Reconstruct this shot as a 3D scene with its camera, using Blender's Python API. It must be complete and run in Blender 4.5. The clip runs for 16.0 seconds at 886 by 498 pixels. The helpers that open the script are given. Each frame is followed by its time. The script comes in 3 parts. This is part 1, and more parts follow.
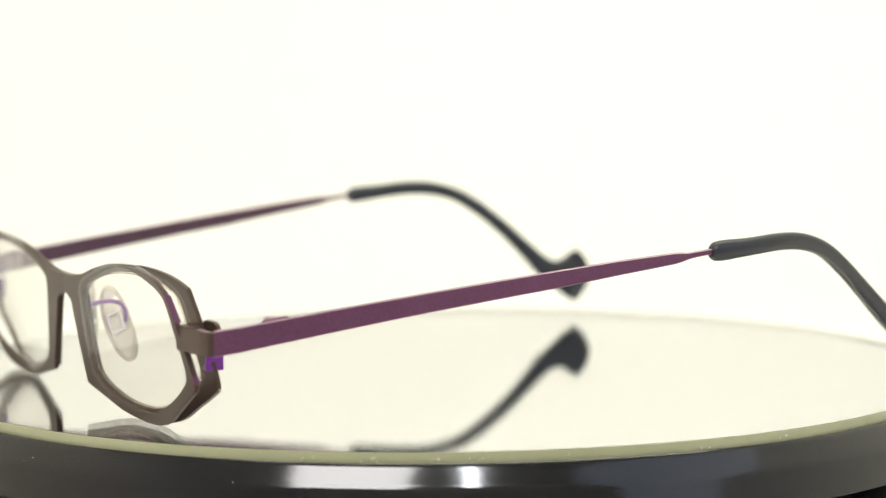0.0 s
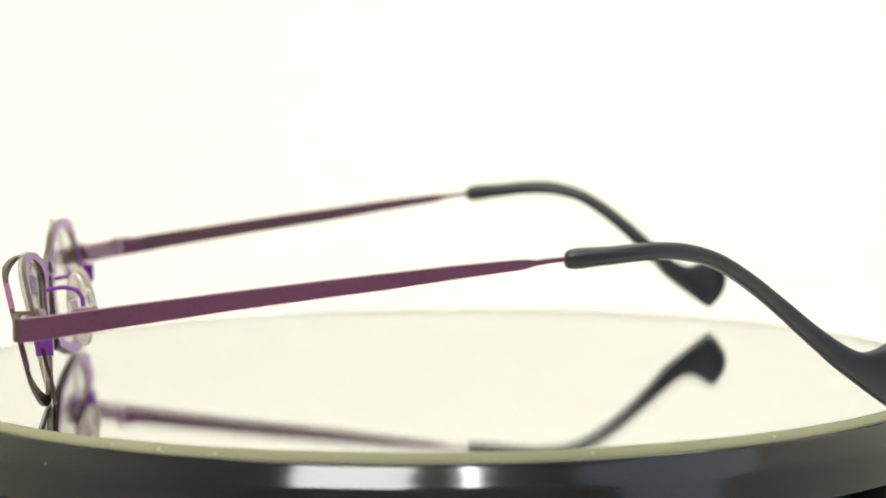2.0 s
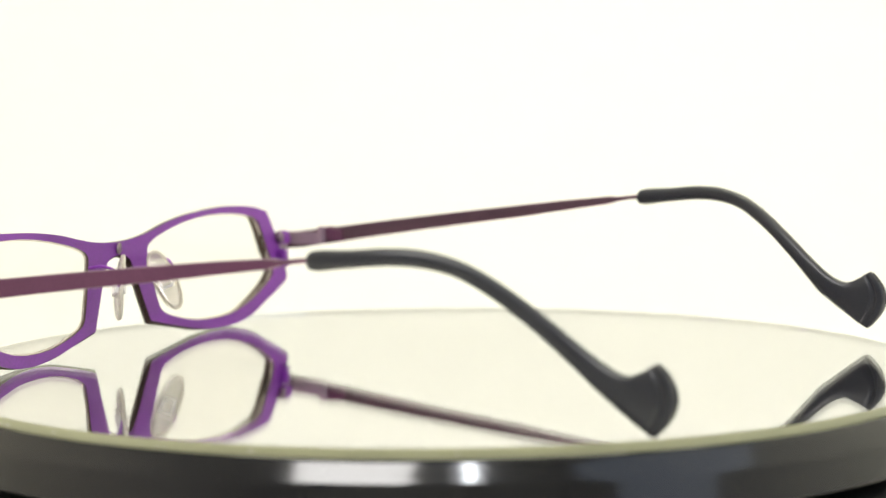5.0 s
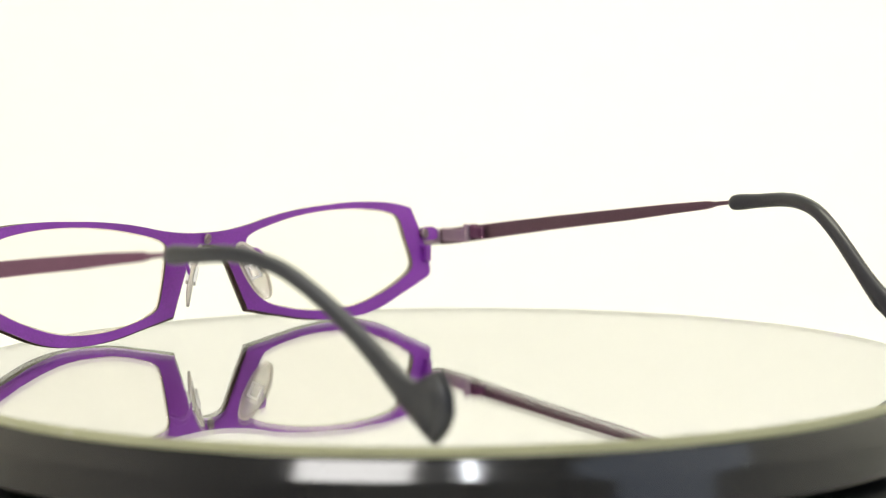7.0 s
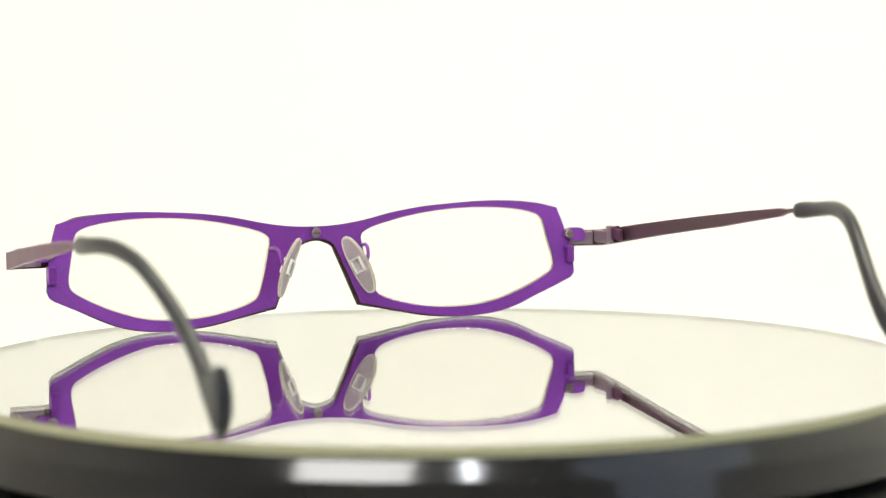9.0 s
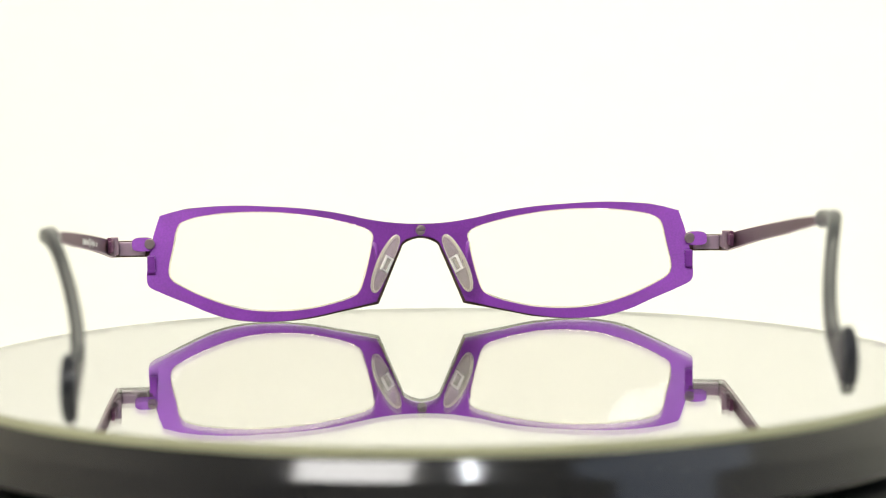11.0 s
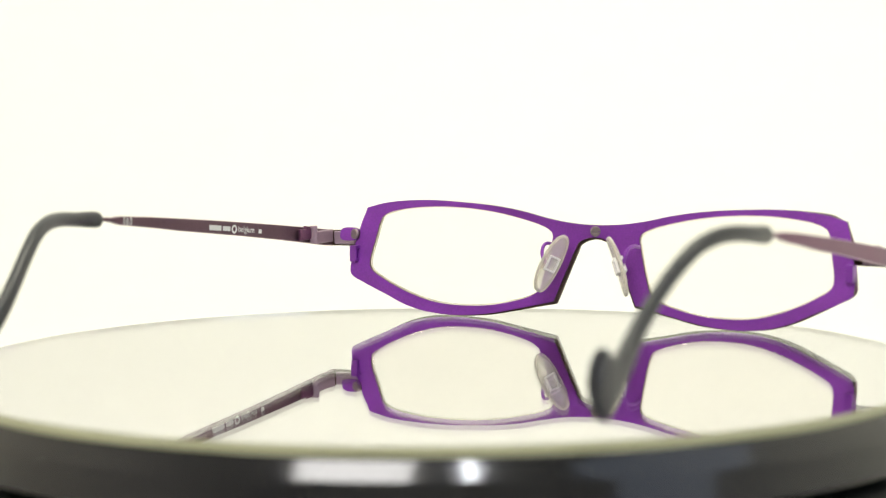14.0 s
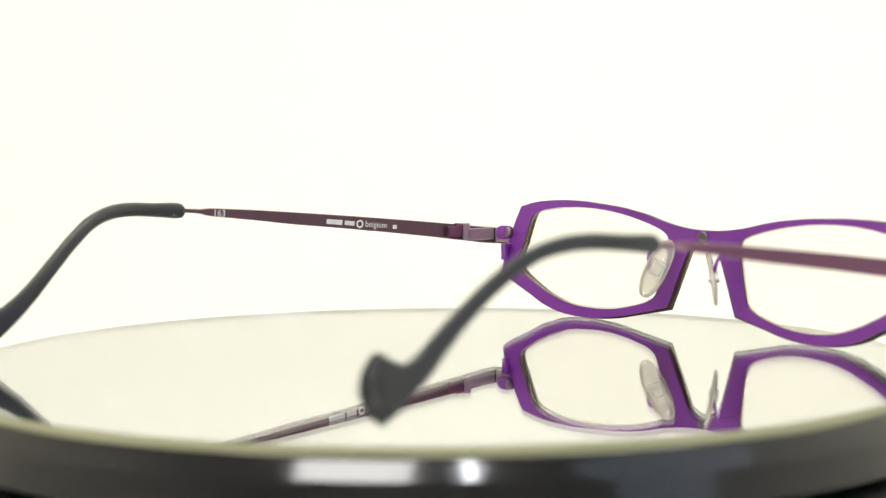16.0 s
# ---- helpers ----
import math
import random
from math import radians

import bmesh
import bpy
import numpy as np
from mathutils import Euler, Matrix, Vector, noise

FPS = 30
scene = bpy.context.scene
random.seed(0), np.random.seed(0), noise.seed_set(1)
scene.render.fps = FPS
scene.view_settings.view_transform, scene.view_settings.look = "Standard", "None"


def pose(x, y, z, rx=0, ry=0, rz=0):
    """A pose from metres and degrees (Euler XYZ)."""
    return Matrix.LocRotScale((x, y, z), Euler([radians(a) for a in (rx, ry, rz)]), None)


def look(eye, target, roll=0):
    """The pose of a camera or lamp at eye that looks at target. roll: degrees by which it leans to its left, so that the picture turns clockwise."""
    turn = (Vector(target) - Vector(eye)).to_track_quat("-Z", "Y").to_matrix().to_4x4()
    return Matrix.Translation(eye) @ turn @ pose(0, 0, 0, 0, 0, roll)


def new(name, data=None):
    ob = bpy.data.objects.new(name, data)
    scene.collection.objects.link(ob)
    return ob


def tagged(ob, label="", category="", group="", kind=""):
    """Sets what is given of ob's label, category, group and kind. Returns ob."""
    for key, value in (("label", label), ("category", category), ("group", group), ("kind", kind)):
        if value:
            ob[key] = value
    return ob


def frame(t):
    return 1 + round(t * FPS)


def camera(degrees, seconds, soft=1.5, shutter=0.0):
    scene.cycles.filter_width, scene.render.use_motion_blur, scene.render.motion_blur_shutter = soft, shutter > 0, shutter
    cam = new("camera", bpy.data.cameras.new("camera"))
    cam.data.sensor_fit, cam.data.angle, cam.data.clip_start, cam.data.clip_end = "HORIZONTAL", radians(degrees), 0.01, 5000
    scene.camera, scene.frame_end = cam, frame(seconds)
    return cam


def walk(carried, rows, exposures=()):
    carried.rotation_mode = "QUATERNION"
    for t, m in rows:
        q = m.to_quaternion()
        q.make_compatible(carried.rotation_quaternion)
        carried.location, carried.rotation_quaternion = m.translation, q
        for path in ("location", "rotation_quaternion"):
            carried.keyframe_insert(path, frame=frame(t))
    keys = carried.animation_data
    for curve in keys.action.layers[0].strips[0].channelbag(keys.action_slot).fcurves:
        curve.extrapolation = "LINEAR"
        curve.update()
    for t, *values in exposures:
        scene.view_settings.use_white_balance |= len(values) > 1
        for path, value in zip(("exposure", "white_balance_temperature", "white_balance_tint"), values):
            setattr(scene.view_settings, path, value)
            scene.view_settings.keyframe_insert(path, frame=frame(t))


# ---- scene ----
# ---------------------------------------------------------------- camera, light
cam = camera(21.879, 16.0, soft=1.2)
cam.data.dof.use_dof, cam.data.dof.aperture_fstop = True, 15.5


def eye(forward):
    """The camera on its stand, slid forward along its axis by so many metres."""
    c, d = math.cos(radians(4.955)), math.sin(radians(4.955))
    return pose(0.0, -0.47183 + forward * c, 0.06465 - forward * d, 90 - 4.955, 0, 0.006) @ pose(0, 0, 0, 0, 0, -0.463)


walk(cam, [(0.0, eye(0.010)), (3.7, eye(0.010)), (4.75, eye(0.005)), (5.8, eye(0.0)), (16.0, eye(0.0))])

# turn of the plate about its axle: seconds, degrees
TURN = [(0.0, 83.65), (0.5, 78.38), (1.0, 73.15), (1.5, 67.94), (2.0, 62.74), (2.5, 57.54), (3.0, 52.30), (3.5, 47.00),
        (6.0, 20.10), (6.5, 14.82), (7.0, 9.55), (7.5, 4.20), (8.0, -1.18), (8.5, -6.46), (9.0, -11.72),
        (10.25, -23.65), (11.5, -35.33), (12.0, -40.52), (12.5, -45.76), (13.0, -51.05), (13.5, -56.41),
        (14.0, -61.80), (14.5, -67.22), (15.0, -72.74), (15.5, -78.25), (16.0, -83.65)]

world = bpy.data.worlds.new("room_air")
world.use_nodes = True
world.node_tree.nodes["Background"].inputs[0].default_value = (1.0, 0.97, 0.90, 1)
world.node_tree.nodes["Background"].inputs[1].default_value = 0.05
scene.world = world
scene.view_settings.exposure = 0.0


def area(name, eye, target, sx, sy, watts, colour):
    data = bpy.data.lights.new(name, "AREA")
    data.shape, data.size, data.size_y, data.energy, data.color = "RECTANGLE", sx, sy, watts, colour
    ob = new(name, data)
    ob.matrix_world = look(eye, target)
    return ob


area("backdrop_light", (0.10, 0.12, 1.10), (0.05, 0.90, 0.10), 1.2, 0.35, 13.2, (1.0, 0.980, 0.79))
area("front_softbox", (-0.28, -0.82, 0.63), (-0.01, 0.03, 0.0), 0.40, 0.30, 5.2, (1.0, 0.975, 0.95))
area("spot_lamp", (0.105, -0.82, 0.65), (0.0, 0.0, 0.0), 0.045, 0.20, 1.2, (0.93, 0.95, 1.0))
# added bluish light for an unseen source at the right, mirrored in the ring
area("side_light", (0.92, -0.45, 0.40), (0.0, 0.02, 0.10), 1.2, 0.85, 2.4, (0.60, 0.74, 1.0))

# ---------------------------------------------------------------- materials


def material(name, colour, rough=0.5, metal=0.0, grain=0.0, grain_size=900.0, patch=0.0, patch_size=60.0, bump=0.0, coat=0.0, ior=1.5, coat_rough=0.08):
    m = bpy.data.materials.new(name)
    m.use_nodes = True
    nt = m.node_tree
    bsdf = nt.nodes["Principled BSDF"]
    bsdf.inputs["Base Color"].default_value = (*colour, 1)
    bsdf.inputs["Roughness"].default_value = rough
    bsdf.inputs["Metallic"].default_value = metal
    bsdf.inputs["IOR"].default_value = ior
    bsdf.inputs["Coat Weight"].default_value = coat
    bsdf.inputs["Coat Roughness"].default_value = coat_rough
    if grain or patch or bump:
        co = nt.nodes.new("ShaderNodeTexCoord")
        fine = nt.nodes.new("ShaderNodeTexNoise")
        fine.inputs["Scale"].default_value, fine.inputs["Detail"].default_value = grain_size, 4
        wide = nt.nodes.new("ShaderNodeTexNoise")
        wide.inputs["Scale"].default_value, wide.inputs["Detail"].default_value = patch_size, 3
        nt.links.new(co.outputs["Object"], fine.inputs["Vector"])
        nt.links.new(co.outputs["Object"], wide.inputs["Vector"])
        total = nt.nodes.new("ShaderNodeMath")
        total.operation = "MULTIPLY_ADD"
        nt.links.new(fine.outputs["Fac"], total.inputs[0])
        total.inputs[1].default_value = grain
        shade = nt.nodes.new("ShaderNodeMath")
        shade.operation = "MULTIPLY_ADD"
        nt.links.new(wide.outputs["Fac"], shade.inputs[0])
        shade.inputs[1].default_value = patch
        shade.inputs[2].default_value = 1.0 - 0.5 * (grain + patch)
        nt.links.new(shade.outputs[0], total.inputs[2])
        tone = nt.nodes.new("ShaderNodeVectorMath")
        tone.operation = "SCALE"
        tone.inputs[0].default_value = colour
        nt.links.new(total.outputs[0], tone.inputs["Scale"])
        nt.links.new(tone.outputs[0], bsdf.inputs["Base Color"])
        rr = nt.nodes.new("ShaderNodeMath")
        rr.operation = "MULTIPLY_ADD"
        nt.links.new(wide.outputs["Fac"], rr.inputs[0])
        rr.inputs[1].default_value, rr.inputs[2].default_value = rough * 0.4, rough * 0.8
        nt.links.new(rr.outputs[0], bsdf.inputs["Roughness"])
        if bump:
            b = nt.nodes.new("ShaderNodeBump")
            b.inputs["Strength"].default_value, b.inputs["Distance"].default_value = bump, 0.00005
            nt.links.new(fine.outputs["Fac"], b.inputs["Height"])
            nt.links.new(b.outputs[0], bsdf.inputs["Normal"])
    return m


def glass_material(name, colour, rough, ior):
    m = bpy.data.materials.new(name)
    m.use_nodes = True
    nt = m.node_tree
    nt.nodes.remove(nt.nodes["Principled BSDF"])
    g = nt.nodes.new("ShaderNodeBsdfGlass")
    g.inputs["Color"].default_value = (*colour, 1)
    g.inputs["Roughness"].default_value, g.inputs["IOR"].default_value = rough, ior
    nt.links.new(g.outputs[0], nt.nodes["Material Output"].inputs["Surface"])
    return m


def clear_sheet(name, colour, straight, milk=0.0):
    """Clear plastic that hardly bends light: gloss by Fresnel, a share of milky white, the rest see-through."""
    m = bpy.data.materials.new(name)
    m.use_nodes = True
    nt = m.node_tree
    nt.nodes.remove(nt.nodes["Principled BSDF"])
    clear, gloss, mix, edge = nt.nodes.new("ShaderNodeBsdfTransparent"), nt.nodes.new("ShaderNodeBsdfGlossy"), nt.nodes.new("ShaderNodeMixShader"), nt.nodes.new("ShaderNodeLayerWeight")
    clear.inputs["Color"].default_value = (*colour, 1)
    gloss.inputs["Roughness"].default_value = 0.05 if milk else 0.0
    edge.inputs["Blend"].default_value = 0.5
    steep, rise = nt.nodes.new("ShaderNodeMath"), nt.nodes.new("ShaderNodeMath")
    steep.operation, rise.operation = "POWER", "MULTIPLY_ADD"
    steep.inputs[1].default_value = 5.0
    rise.inputs[1].default_value, rise.inputs[2].default_value = 0.9 - straight, straight
    nt.links.new(edge.outputs["Facing"], steep.inputs[0])
    nt.links.new(steep.outputs[0], rise.inputs[0])
    nt.links.new(rise.outputs[0], mix.inputs[0])
    nt.links.new(gloss.outputs[0], mix.inputs[2])
    if milk:
        inner, outer, milky, blend = (nt.nodes.new("ShaderNodeBsdfTranslucent"), nt.nodes.new("ShaderNodeBsdfDiffuse"), nt.nodes.new("ShaderNodeMixShader"), nt.nodes.new("ShaderNodeMixShader"))
        inner.inputs["Color"].default_value = outer.inputs["Color"].default_value = (1.0, 0.97, 0.90, 1)
        milky.inputs[0].default_value = 0.5
        nt.links.new(inner.outputs[0], milky.inputs[1])
        nt.links.new(outer.outputs[0], milky.inputs[2])
        nt.nodes.remove(clear)
        clear = nt.nodes.new("ShaderNodeBsdfGlass")
        clear.inputs["Color"].default_value = (*colour, 1)
        clear.inputs["Roughness"].default_value, clear.inputs["IOR"].default_value = 0.05, 1.15
        cloud, ramp = nt.nodes.new("ShaderNodeTexNoise"), nt.nodes.new("ShaderNodeMapRange")
        cloud.inputs["Scale"].default_value = 300
        ramp.inputs["From Min"].default_value, ramp.inputs["From Max"].default_value = 0.3, 0.7
        ramp.inputs["To Min"].default_value, ramp.inputs["To Max"].default_value = milk * 0.5, milk * 1.5
        nt.links.new(cloud.outputs["Fac"], ramp.inputs["Value"])
        nt.links.new(ramp.outputs[0], blend.inputs[0])
        nt.links.new(clear.outputs[0], blend.inputs[1])
        nt.links.new(milky.outputs[0], blend.inputs[2])
        nt.links.new(blend.outputs[0], mix.inputs[1])
    else:
        nt.links.new(clear.outputs[0], mix.inputs[1])
    nt.links.new(mix.outputs[0], nt.nodes["Material Output"].inputs["Surface"])
    return m


PURPLE = material("violet_anodised_metal", (0.26, 0.038, 0.43), 0.50, 0.42, 0.6, 2400, 0.6, 110, 0.25, coat=0.6, coat_rough=0.30)
BROWN = material("brown_satin_metal", (0.100, 0.064, 0.050), 0.42, 0.5, 0.5, 2000, 0.4, 80, 0.3)
PLUM = material("plum_satin_metal", (0.185, 0.072, 0.135), 0.45, 0.6, 0.5, 2200, 0.35, 60, 0.3)
PLUM_INNER = material("brownish_plum_metal", (0.145, 0.080, 0.105), 0.45, 0.6, 0.5, 2200, 0.35, 60, 0.3)
WORN = material("worn_plum_metal", (0.42, 0.30, 0.37), 0.36, 0.5, 0.3, 1500, 0.3, 90, 0.1)
LILAC = material("worn_lilac_metal", (0.50, 0.37, 0.47), 0.34, 0.4, 0.10, 1500, 0.2, 90, 0.1)
RUBBER = material("black_acetate", (0.024, 0.025, 0.032), 0.36, 0.0, 0.25, 1200, 0.3, 90, 0.15, ior=1.62)
STEEL = material("dull_steel", (0.33, 0.26, 0.27), 0.42, 0.6, 0.15, 1500, 0.15, 200, 0.1)
PADS = clear_sheet("clear_silicone", (1.0, 0.985, 0.95), 0.08, 0.34)
PADRIM = clear_sheet("creamy_silicone", (1.0, 0.95, 0.84), 0.08, 0.65)
BEVEL = clear_sheet("pinkish_lens_bevel", (1.0, 0.95, 0.925), 0.05, 0.10)
PADCORE = material("white_plastic", (0.95, 0.93, 0.90), 0.30)
LENS = clear_sheet("demo_lens_plastic", (0.995, 0.99, 0.98), 0.012)
PLATE_GLASS = glass_material("greenish_float_glass", (1.0, 1.0, 1.0), 0.0, 1.5)
GLASS_EDGE = material("ground_glass_edge", (0.44, 0.44, 0.27), 0.14, 0.0, 0.10, 700, 0.12, 90, 0.1)
SILVER = material("mirror_silvering", (0.985, 0.972, 1.0), 0.0, 1.0)
GLOSS_BLACK = material("glossy_black_plastic", (0.017, 0.017, 0.018), 0.11, 0.0, 0.2, 500, 0.3, 40, 0.0, ior=1.62)
MATT_BLACK = material("ribbed_black_plastic", (0.018, 0.018, 0.018), 0.45, 0.0, 0.2, 600, 0.2, 40, 0.1)
PAPER = material("white_backdrop_paper", (0.86, 0.86, 0.84), 0.9, 0.0, 0.02, 60, 0.03, 3, 0.1)
# tones of the unseen walls, each set to steer bounce light and reflections
WALLPAINT = material("grey_wall_paint", (0.36, 0.35, 0.33), 0.9, 0.0, 0.05, 40, 0.08, 2, 0.1)
PAINT = material("pale_wall_paint", (0.80, 0.79, 0.76), 0.9, 0.0, 0.04, 40, 0.05, 2, 0.1)
WHITE = material("white_wall_paint", (0.78, 0.77, 0.74), 0.9, 0.0, 0.04, 40, 0.05, 2, 0.1)
DARKWALL = material("grey_side_wall_paint", (0.62, 0.58, 0.53), 0.9, 0.0, 0.05, 40, 0.08, 2, 0.1)
FLOORING = material("grey_floor_covering", (0.20, 0.19, 0.18), 0.7, 0.0, 0.1, 60, 0.1, 3, 0.1)
FABRIC = material("white_diffuser_fabric", (0.82, 0.82, 0.79), 0.95, 0.0, 0.04, 300, 0.04, 5, 0.1)
PRINT = material("white_print", (0.88, 0.87, 0.86), 0.6, 0.0, 0.1, 2000, 0.1, 300)
DUST = material("pale_dust", (0.72, 0.70, 0.66), 0.9, 0.0, 0.2, 2000, 0.2, 300)

# ---------------------------------------------------------------- mesh helpers
MM = 0.001


def part(name, bm, mat, parent=None, label="", smooth=True, bevel=0.0, front=None):
    me = bpy.data.meshes.new(name)
    bmesh.ops.recalc_face_normals(bm, faces=bm.faces)
    for e in bm.edges:
        e.smooth = len(e.link_faces) == 2 and e.calc_face_angle(0) < radians(35)
    bm.to_mesh(me)
    bm.free()
    me.materials.append(mat)
    if front:
        me.materials.append(front)
        for p in me.polygons:
            p.material_index = int(p.normal.y > -0.6)
    ob = new(name, me)
    ob.parent = parent
    if smooth:
        for p in me.polygons:
            p.use_smooth = True
    if bevel:
        b = ob.modifiers.new("bevel", "BEVEL")
        b.width, b.segments, b.limit_method, b.angle_limit = bevel, 2, "ANGLE", radians(40)
    return tagged(ob, label)


def spline(points, closed, steps):
    """Catmull-Rom curve through points; a point may carry a third value: 1 keeps its corner sharp."""
    n, out = len(points), []
    for i in range(n if closed else n - 1):
        p0, p1, p2, p3 = (points[(i + k) % n] if closed else points[min(max(i + k, 0), n - 1)] for k in (-1, 0, 1, 2))
        if len(p1) > 2 and p1[2]:
            p0 = (2 * p1[0] - p2[0], 2 * p1[1] - p2[1])
        if len(p2) > 2 and p2[2]:
            p3 = (2 * p2[0] - p1[0], 2 * p2[1] - p1[1])
        ds = [max(math.dist(a[:2], b[:2]), 1e-6) ** 0.5 for a, b in ((p0, p1), (p1, p2), (p2, p3))]
        for k in range(steps):
            u = k / steps
            res = []
            for c in (0, 1):
                m1 = (p1[c] - p0[c]) / ds[0] - (p2[c] - p0[c]) / (ds[0] + ds[1]) + (p2[c] - p1[c]) / ds[1]
                m2 = (p2[c] - p1[c]) / ds[1] - (p3[c] - p1[c]) / (ds[1] + ds[2]) + (p3[c] - p2[c]) / ds[2]
                m1, m2 = m1 * ds[1], m2 * ds[1]
                res.append((2 * u**3 - 3 * u**2 + 1) * p1[c] + (u**3 - 2 * u**2 + u) * m1 + (-2 * u**3 + 3 * u**2) * p2[c] + (u**3 - u**2) * m2)
            out.append(tuple(res))
    if not closed:
        out.append(tuple(points[-1][:2]))
    return out


def bow(x, z):
    """Millimetres by which the back plate's rear face stands forward at x, z."""
    return 4.3 + (z - 15.0) * (0.038 + 0.003 * abs(x)) - 0.00074 * x * x


def gap(x):
    """Millimetres between the two plates: close at the nose, apart at the temples."""
    k = min(max((abs(x) - 30.0) / 33.0, 0.0), 1.0)
    return 0.70 + 2.8 * k * k * (3 - 2 * k)


def bowed_plate(loops, back, thick, spread=False):
    """A thin plate with the outline loops[0] and holes loops[1:], bent along the bow; back and thick in mm."""
    bm = bmesh.new()
    edges = []
    for loop in loops:
        vs = [bm.verts.new((x, 0, z)) for x, z in loop]
        edges += [bm.edges.new((a, b)) for a, b in zip(vs, vs[1:] + vs[:1])]
    bmesh.ops.triangle_fill(bm, use_beauty=True, use_dissolve=False, edges=edges)
    rim = [e for e in bm.edges if len(e.link_faces) == 1]
    low = list(bm.verts)
    high = {v: bm.verts.new(v.co) for v in low}
    faces = [[high[v] for v in f.verts] for f in bm.faces]
    for f in faces:
        bm.faces.new(f)
    for e in rim:
        a, b = e.verts
        bm.faces.new((a, b, high[b], high[a]))
    for v in low:
        x, z = v.co.x, v.co.z
        y = bow(x, z) + back + (gap(x) if spread else 0.0)
        v.co = Vector((x, y, z)) * MM
        high[v].co = Vector((x, y + thick, z)) * MM
    return bm


def loft(sections, cap=True):
    """Rings of points of equal count, joined in order."""
    bm = bmesh.new()
    rings = [[bm.verts.new(p) for p in s] for s in sections]
    for a, b in zip(rings, rings[1:]):
        for i in range(len(a)):
            j = (i + 1) % len(a)
            bm.faces.new((a[i], a[j], b[j], b[i]))
    if cap:
        bm.faces.new(rings[0][::-1])
        bm.faces.new(rings[-1])
    return bm


def lathe(profile, steps=192, closed=False):
    """Turns a profile of (radius, height) in mm about the z axis."""
    bm = bmesh.new()
    rings = []
    for r, z in profile:
        if r < 1e-6:
            rings.append([bm.verts.new((0, 0, z * MM))])
        else:
            rings.append([bm.verts.new((r * MM * math.cos(2 * math.pi * i / steps), r * MM * math.sin(2 * math.pi * i / steps), z * MM)) for i in range(steps)])
    pairs = list(zip(rings, rings[1:])) + ([(rings[-1], rings[0])] if closed else [])
    for a, b in pairs:
        for i in range(steps):
            j = (i + 1) % steps
            if len(a) == 1:
                bm.faces.new((a[0], b[j], b[i]))
            elif len(b) == 1:
                bm.faces.new((a[i], a[j], b[0]))
            else:
                bm.faces.new((a[i], a[j], b[j], b[i]))
    return bm


def tube(points, radius, sides=10):
    """A round wire through points in mm."""
    pts = [Vector(p) for p in points]
    secs = []
    for i, p in enumerate(pts):
        d = (pts[min(i + 1, len(pts) - 1)] - pts[max(i - 1, 0)]).normalized()
        u = d.cross(Vector((0.3, 0.2, 1))).normalized()
        w = d.cross(u)
        secs.append([(p + radius * (math.cos(2 * math.pi * k / sides) * u + math.sin(2 * math.pi * k / sides) * w)) * MM for k in range(sides)])
    return loft(secs)


def block(x0, x1, y0, y1, z0, z1, scale=MM):
    bm = bmesh.new()
    bmesh.ops.create_cube(bm, size=1)
    for v in bm.verts:
        v.co = Vector(((x0 + x1) / 2 + v.co.x * (x1 - x0), (y0 + y1) / 2 + v.co.y * (y1 - y0), (z0 + z1) / 2 + v.co.z * (z1 - z0))) * scale
    return bm


def screw_head(centre, axis, radius, depth):
    """A slotted screw head: a domed disc with a cut across it."""
    bm = bmesh.new()
    n = 28
    rot = Vector(axis).to_track_quat("Z", "Y").to_matrix()
    prof = [(1.0, 0.0), (1.0, 0.7), (0.86, 1.0)]
    rings = []
    for r, h in prof:
        rings.append([bm.verts.new((r * radius * math.cos(2 * math.pi * i / n), r * radius * math.sin(2 * math.pi * i / n), h * depth)) for i in range(n)])
    for a, b in zip(rings, rings[1:]):
        for i in range(n):
            bm.faces.new((a[i], a[(i + 1) % n], b[(i + 1) % n], b[i]))
    bm.faces.new(rings[0][::-1])
    # two half moons with the slot sunk between them
    g = 0.10 * radius
    top = rings[-1]
    rr = 0.86 * radius
    half = {}
    for s in (1, -1):
        arc = [v for v in top if s * v.co.y > g]
        arc.sort(key=lambda v: -s * v.co.x)
        x = math.sqrt(rr * rr - g * g)
        ends = [bm.verts.new((s * x, s * g, depth)), bm.verts.new((-s * x, s * g, depth))]
        deep = [bm.verts.new((s * x, s * g, depth * 0.45)), bm.verts.new((-s * x, s * g, depth * 0.45))]
        bm.faces.new([ends[1], ends[0]] + arc)
        bm.faces.new((ends[0], ends[1], deep[1], deep[0]))
        half[s] = deep
    bm.faces.new((half[1][0], half[1][1], half[-1][0], half[-1][1]))
    for v in bm.verts:
        v.co = (rot @ v.co + Vector(centre)) * MM
    return bm


# ---------------------------------------------------------------- room and backdrop


